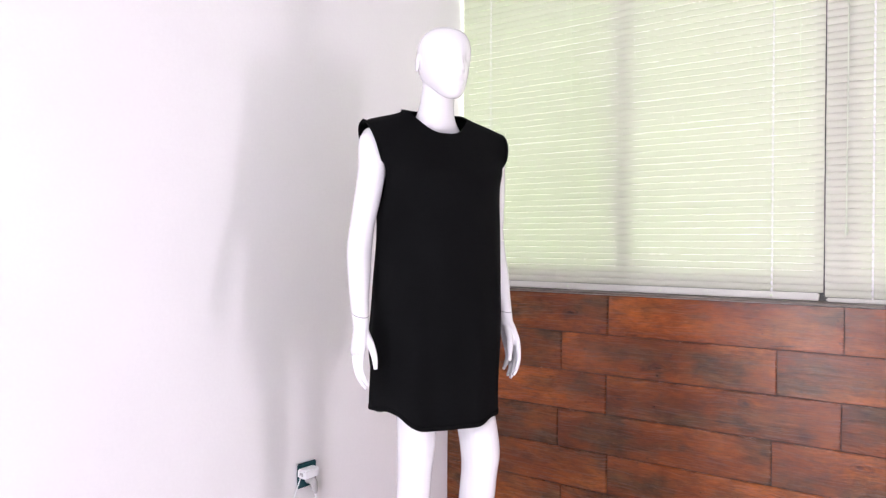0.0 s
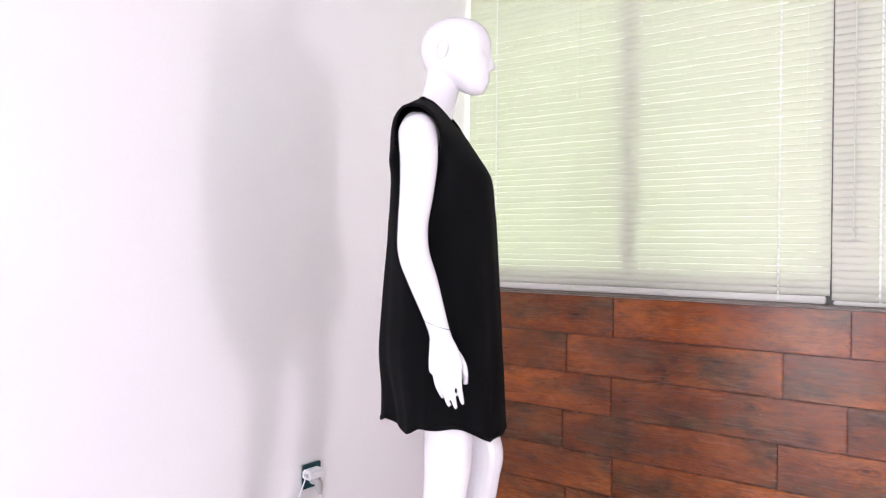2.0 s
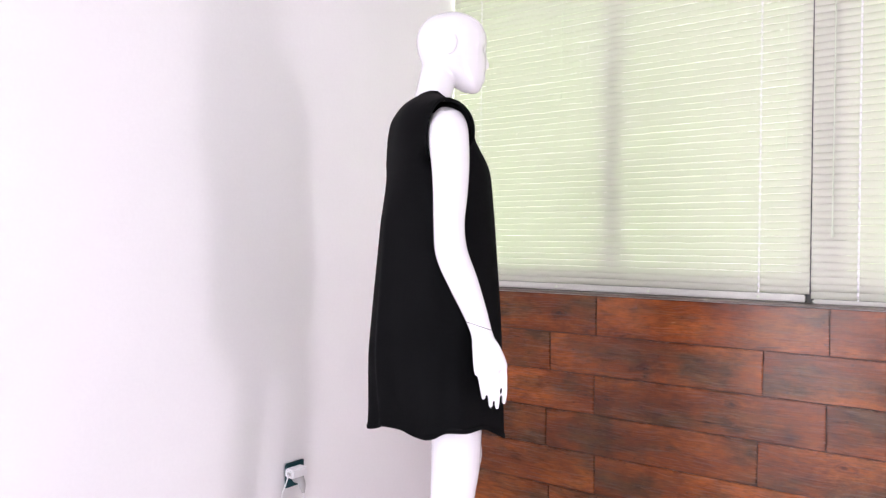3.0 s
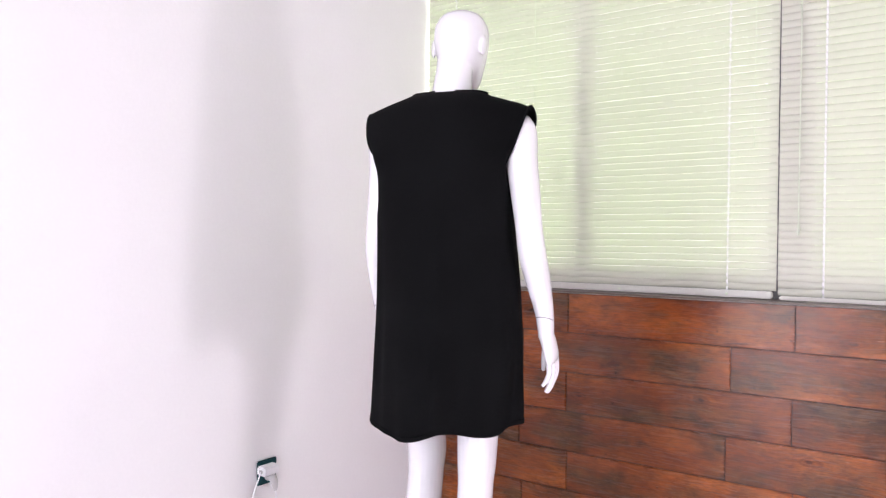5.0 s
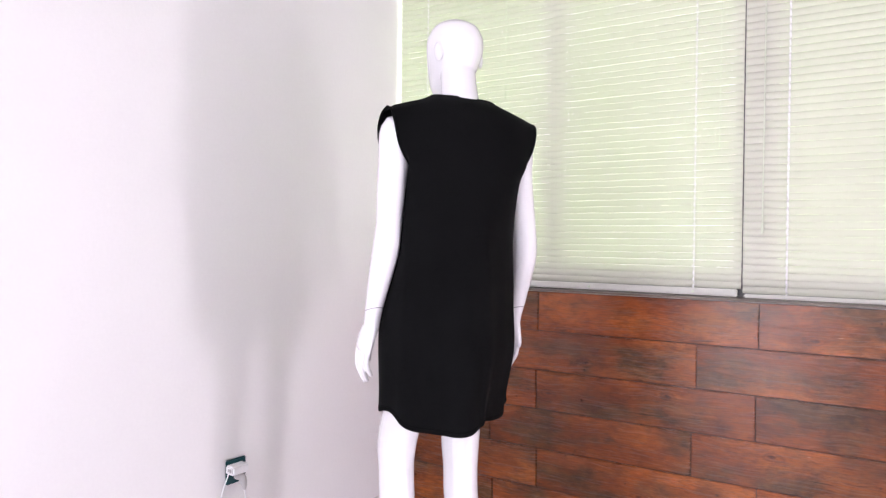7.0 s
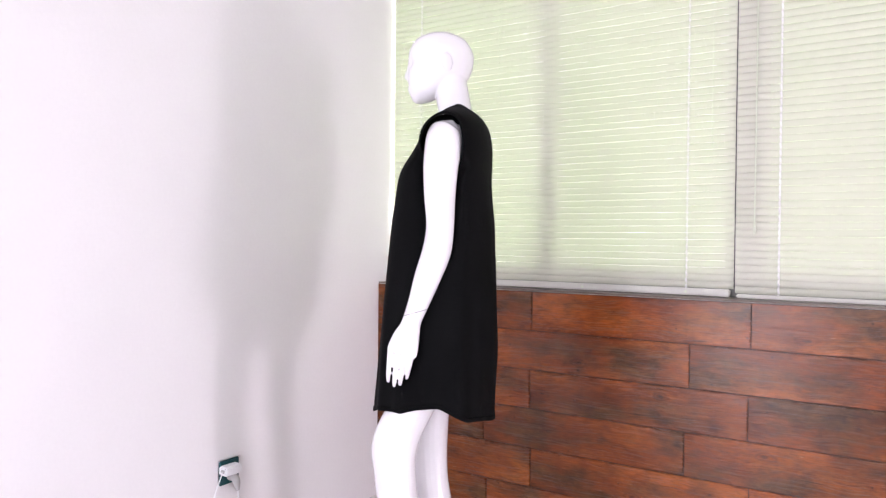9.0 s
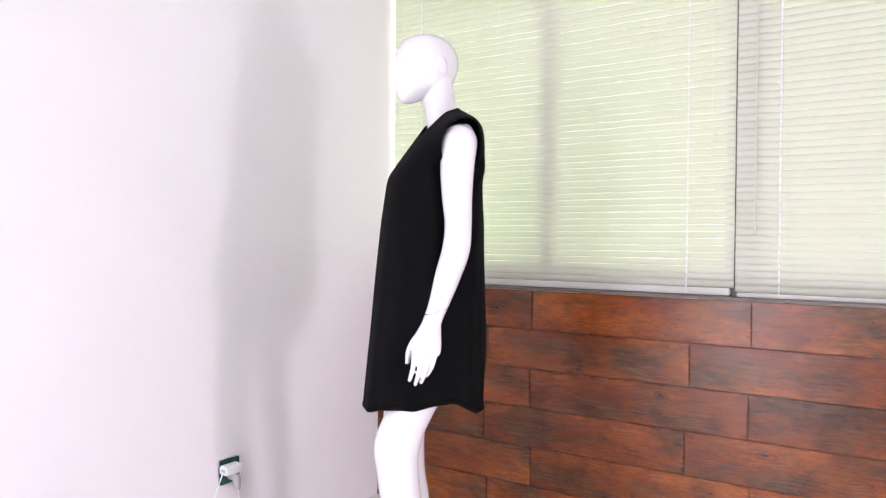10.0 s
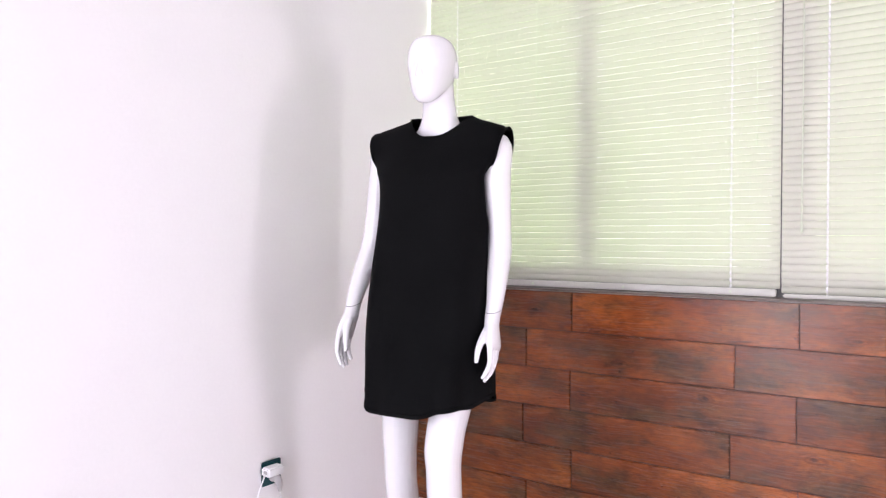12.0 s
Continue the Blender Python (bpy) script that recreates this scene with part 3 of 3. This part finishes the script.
def folds(a, z):
    """Soft vertical folds that grow towards the hem."""
    k = max(0.0, (1.25 - z) / 0.65)
    w = 0.5 * math.sin(5 * a + 0.7) + 0.35 * math.sin(9 * a + 2.1 + z) + 0.38 * math.sin(14 * a + 0.4 + 0.6 * z)
    return (0.009 + 0.005 * max(0.0, math.sin(a))) * k * w


def drawn_in(a, z):
    """How far the cloth falls inward towards the hem, most behind its right side."""
    deg = math.degrees(a)
    k = min(1.0, max(0.0, (0.88 - z) / 0.24))
    k = k * k * (3 - 2 * k)
    rear = min(1.0, max(0.0, (deg - 45) / 25)) * min(1.0, max(0.0, (195 - deg) / 25))
    return k * (0.015 * rear + 0.032 * math.exp(-((deg - 128) / 27) ** 2) + 0.016 * math.exp(-((deg - 156) / 15) ** 2) + 0.012 * math.exp(-((deg - 332) / 18) ** 2) - 0.006 * math.exp(-((deg - 268) / 18) ** 2) + 0.010 * math.exp(-((deg - 215) / 14) ** 2) - 0.008 * math.exp(-((deg - 185) / 12) ** 2))


def hem_z(a):
    """Shirt-tail hem: lower before and behind, higher and slit at the sides."""
    side = abs(math.cos(a)) ** 3
    deg = math.degrees(a)
    trim = float(np.interp(deg, [0, 12, 39, 72, 90, 106, 127, 145, 160, 182, 205, 240, 265, 300, 335, 360],
                           [0.005, 0.010, -0.007, 0.0, 0.012, 0.017, 0.011, 0.004, -0.006, -0.004, 0.004, 0.002, 0.014, 0.028, 0.004, 0.005]))
    flap = trim - 0.020 * math.exp(-((deg - 150) / 15) ** 2) + 0.016 * math.exp(-((deg - 222) / 26) ** 2) + 0.006 * math.exp(-((deg - 182) / 9) ** 2)
    return 0.634 - 0.008 * math.sin(a) * (-1) + 0.048 * side + 0.004 * math.sin(7 * a + 1.0) + flap


def dress():
    bm = bmesh.new()
    z_split = 1.33
    grid, free_x = [], []
    for j in range(HEM_STEPS + 1):
        row = []
        for k in range(COLS):
            a = 2 * math.pi * k / COLS
            z = hem_z(a) + (z_split - hem_z(a)) * j / HEM_STEPS
            c, s = math.cos(a), math.sin(a)
            mid_y = -0.045 * min(1.0, max(0.0, (1.31 - z) / 0.35))
            w = 0.5 + 0.5 * s
            w = w * w * (3 - 2 * w)
            rear = 1.85 + 0.4 * min(1.0, c / 0.3) if c > 0 else 1.85 - 0.45 * min(1.0, -c / 0.3)
            p = (2.15 + 0.30 * min(1.0, max(0.0, (z - 0.75) / 0.3))) * (1 - w) + rear * w
            e = 2.0 / (p + (2.32 - p) * min(1.0, max(0.0, (z - 1.15) / 0.18)))
            cx = math.copysign(abs(c) ** e, c)
            sy = math.copysign(abs(s) ** e, s)
            r = folds(a, z) - drawn_in(a, z)
            depth = front_depth(z) + mid_y if s < 0 else back_depth(z) - mid_y
            x = (half_width(z, c) + r) * cx - 0.006 * min(1.0, max(0.0, (1.33 - z) / 0.3))
            y = mid_y + (depth + r) * sy
            row.append(bm.verts.new((under_arm(x, y, z), y, z)))
            if j == HEM_STEPS:
                free_x.append(x)
        grid.append(row)
    for j in range(HEM_STEPS):
        for k in range(COLS):
            bm.faces.new((grid[j][k], grid[j][(k + 1) % COLS], grid[j + 1][(k + 1) % COLS], grid[j + 1][k]))
    # bodice: front and back panels that meet along the padded shoulders
    half = COLS // 2
    up = 22
    top = grid[-1]

    def shoulder(x):
        return float(np.interp(abs(x), [0, 0.09, 0.15, 0.205, 0.23], [1.541, 1.534, 1.517, 1.500, 1.484]))

    def panel(cols, free, front):
        verts = [cols]
        us = [x / half_width(z_split, x) for x in free]
        for j in range(1, up + 1):
            q = j / up
            line = []
            for i, u in enumerate(us):
                xt = u * 0.224
                zt = shoulder(xt)
                neck = max(0.0, 1 - (abs(xt) / 0.106) ** 2.4)
                lim = zt - (0.082 if front else 0.006) * neck
                z = z_split + (lim - z_split) * q
                qq = (z - z_split) / (zt - z_split)
                wide = half_width(z_split, u)
                x = u * half_width(min(z, 1.52), u) if abs(u) > 0.999 else u * (wide + (half_width(z, u) - wide) * abs(u) ** 3 + 0.030 * qq * (1 - abs(u) ** 3))
                x += (cols[i].co.x - free[i]) * max(0.0, 1 - qq / 0.5) ** 2
                e = abs(u) ** 3
                if front:
                    mid = 0.169 * max(0.0, 1 - qq) ** 0.85 + 0.026 * qq ** 4 * max(0.0, 1 - qq) ** 0.5
                else:
                    mid = 0.097 * max(0.0, 1 - qq ** 5) ** 0.6
                bulge = 4 * qq * (1 - qq)
                edge = 0.070 * max(0.0, bulge) ** 0.62 if front else 0.048 * max(0.0, bulge) ** 0.42
                base = abs(cols[i].co.y)
                blend = min(1.0, qq / 0.4)
                blend = blend * blend * (3 - 2 * blend)
                flank = base * mid / (0.169 if front else 0.097)
                y = (flank * (1 - e) + (flank + edge) * e) * (1 - blend) + (mid * (1 - e) + edge * e) * blend
                line.append(bm.verts.new((x, -y if front else y, z)))
            verts.append(line)
        for a, b in zip(verts, verts[1:]):
            for i in range(len(cols) - 1):
                bm.faces.new((a[i], a[i + 1], b[i + 1], b[i]))
        return [[tuple(v.co) for v in line] for line in verts]

    back_cols = top[:half + 1]
    front_cols = [top[k % COLS] for k in range(half, COLS + 1)]
    back = panel(back_cols, free_x[:half + 1], False)
    front = panel(front_cols, [free_x[k % COLS] for k in range(half, COLS + 1)], True)
    hem = [tuple(v.co) for v in grid[0]]
    hem_up = [tuple(v.co) for v in grid[1]]
    bmesh.ops.remove_doubles(bm, verts=bm.verts[:], dist=0.0016)
    for _ in range(8):
        bmesh.ops.smooth_vert(bm, verts=[v for v in bm.verts if 1.22 < v.co.z < 1.46 and not v.is_boundary], factor=0.5, use_axis_x=True, use_axis_y=True, use_axis_z=True)
    for _ in range(3):
        bmesh.ops.smooth_vert(bm, verts=[v for v in bm.verts if v.co.z > 1.485 and not v.is_boundary], factor=0.5, use_axis_x=True, use_axis_y=True, use_axis_z=True)
    ob = part("dress", bm, CLOTH, smooth=True)
    sol = ob.modifiers.new("cloth", "SOLIDIFY")
    sol.thickness, sol.offset = 0.0035, -1
    sub = ob.modifiers.new("soft", "SUBSURF")
    sub.levels = sub.render_levels = 1

    def neck_line(line):
        return [q for q in line[-1] if abs(q[0]) < 0.107]

    def ribbon(name, points, radius, squash):
        b = bmesh.new()
        n = len(points)
        rings = []
        for i, q in enumerate(points):
            way = (Vector(points[(i + 1) % n]) - Vector(points[i - 1])).normalized()
            up_way = Vector((0, 0, 1))
            up_way = (up_way - way * up_way.dot(way)).normalized()
            side = way.cross(up_way)
            rings.append([Vector(q) + up_way * (radius * math.cos(a)) + side * (squash * math.sin(a)) for a in (2 * math.pi * k / 8 for k in range(8))])
        loft(b, rings + rings[:1], cap=False)
        return part(name, b, CLOTH, ob, smooth=True)

    loop = neck_line(back) + neck_line(front)
    ribbon("neck_binding", [(x, y, z - 0.0015) for x, y, z in loop], 0.0034, 0.0022)
    for side in (0, -1):
        rise = [line[side] for line in back]
        fall = [line[-1 - side if side == 0 else 0] for line in front][::-1]
        ribbon("armhole_binding", rise + fall[1:-1], 0.0038, 0.0030)
        b = bmesh.new()
        ball(b, ((0.152 if side == 0 else -0.152), -0.006, 1.456), (0.052, 0.045, 0.037))
        part("shoulder_pad", b, CLOTH, ob, smooth=True)
    ribbon("hem_fold", [(x, y, z + 0.007) for x, y, z in hem], 0.0065, 0.0009)
    return tagged(ob, "sleeveless black crepe shift dress with padded shoulders", "dress")


# ---- wood-look plank tiles on the parapet ----
def tiles():
    boards = structure("tile_backing", boxed("tile_backing", (0.0, ROOM_X, 0.005, 0.0118, 0.0, TILE_TOP - 0.001), GROUT), "dark grout bed behind the wall tiles", "wall")
    meshes = {}
    gap = 0.0015
    row, z1 = 0, TILE_TOP
    while z1 > 0.01:
        z0 = max(z1 - TILE_H, 0.0)
        first = (1.572, 1.374, 1.566, 1.359)[row % 4] - 3 * TILE_L
        for k in range(7):
            a, b = max(first + k * TILE_L, 0.0), min(first + (k + 1) * TILE_L, ROOM_X)
            if b - a < 0.02:
                continue
            key = (round(b - a, 3), round(z1 - z0, 3))
            if key not in meshes:
                bm = bmesh.new()
                w, h = (b - a) / 2 - gap, (z1 - z0) / 2 - gap
                box(bm, -w, w, 0.0, 0.010, -h, h)
                front = [e for e in bm.edges if all(v.co.y < 0.001 for v in e.verts)]
                bmesh.ops.bevel(bm, geom=front, offset=0.0028, segments=2, affect="EDGES")
                bmesh.ops.recalc_face_normals(bm, faces=bm.faces[:])
                me = bpy.data.meshes.new("tile")
                bm.to_mesh(me)
                bm.free()
                me.materials.append(TILE)
                meshes[key] = me
            t = new("tile", meshes[key])
            t.parent = boards
            t.location = ((a + b) / 2, 0.0, (z0 + z1) / 2)
        z1 -= TILE_H
        row += 1


MANNEQUIN = mannequin()
DRESS = dress()

# ---- the turning mannequin ----
AXIS = (0.785, -0.916)
OFFSET = (-0.086, 0.152)
tiles()
TURN = [(t / 2, 209.7 + 25.43 * (t / 2 - 5.7)) for t in range(25)]


def motions():
    rows = [(t, pose(AXIS[0], AXIS[1], 0, -1.1, 0.55, 0) @ pose(0, 0, 0, 0, 0, a) @ pose(OFFSET[0], OFFSET[1], 0)) for t, a in TURN]
    walk(MANNEQUIN, rows)
    walk(DRESS, rows)


motions()
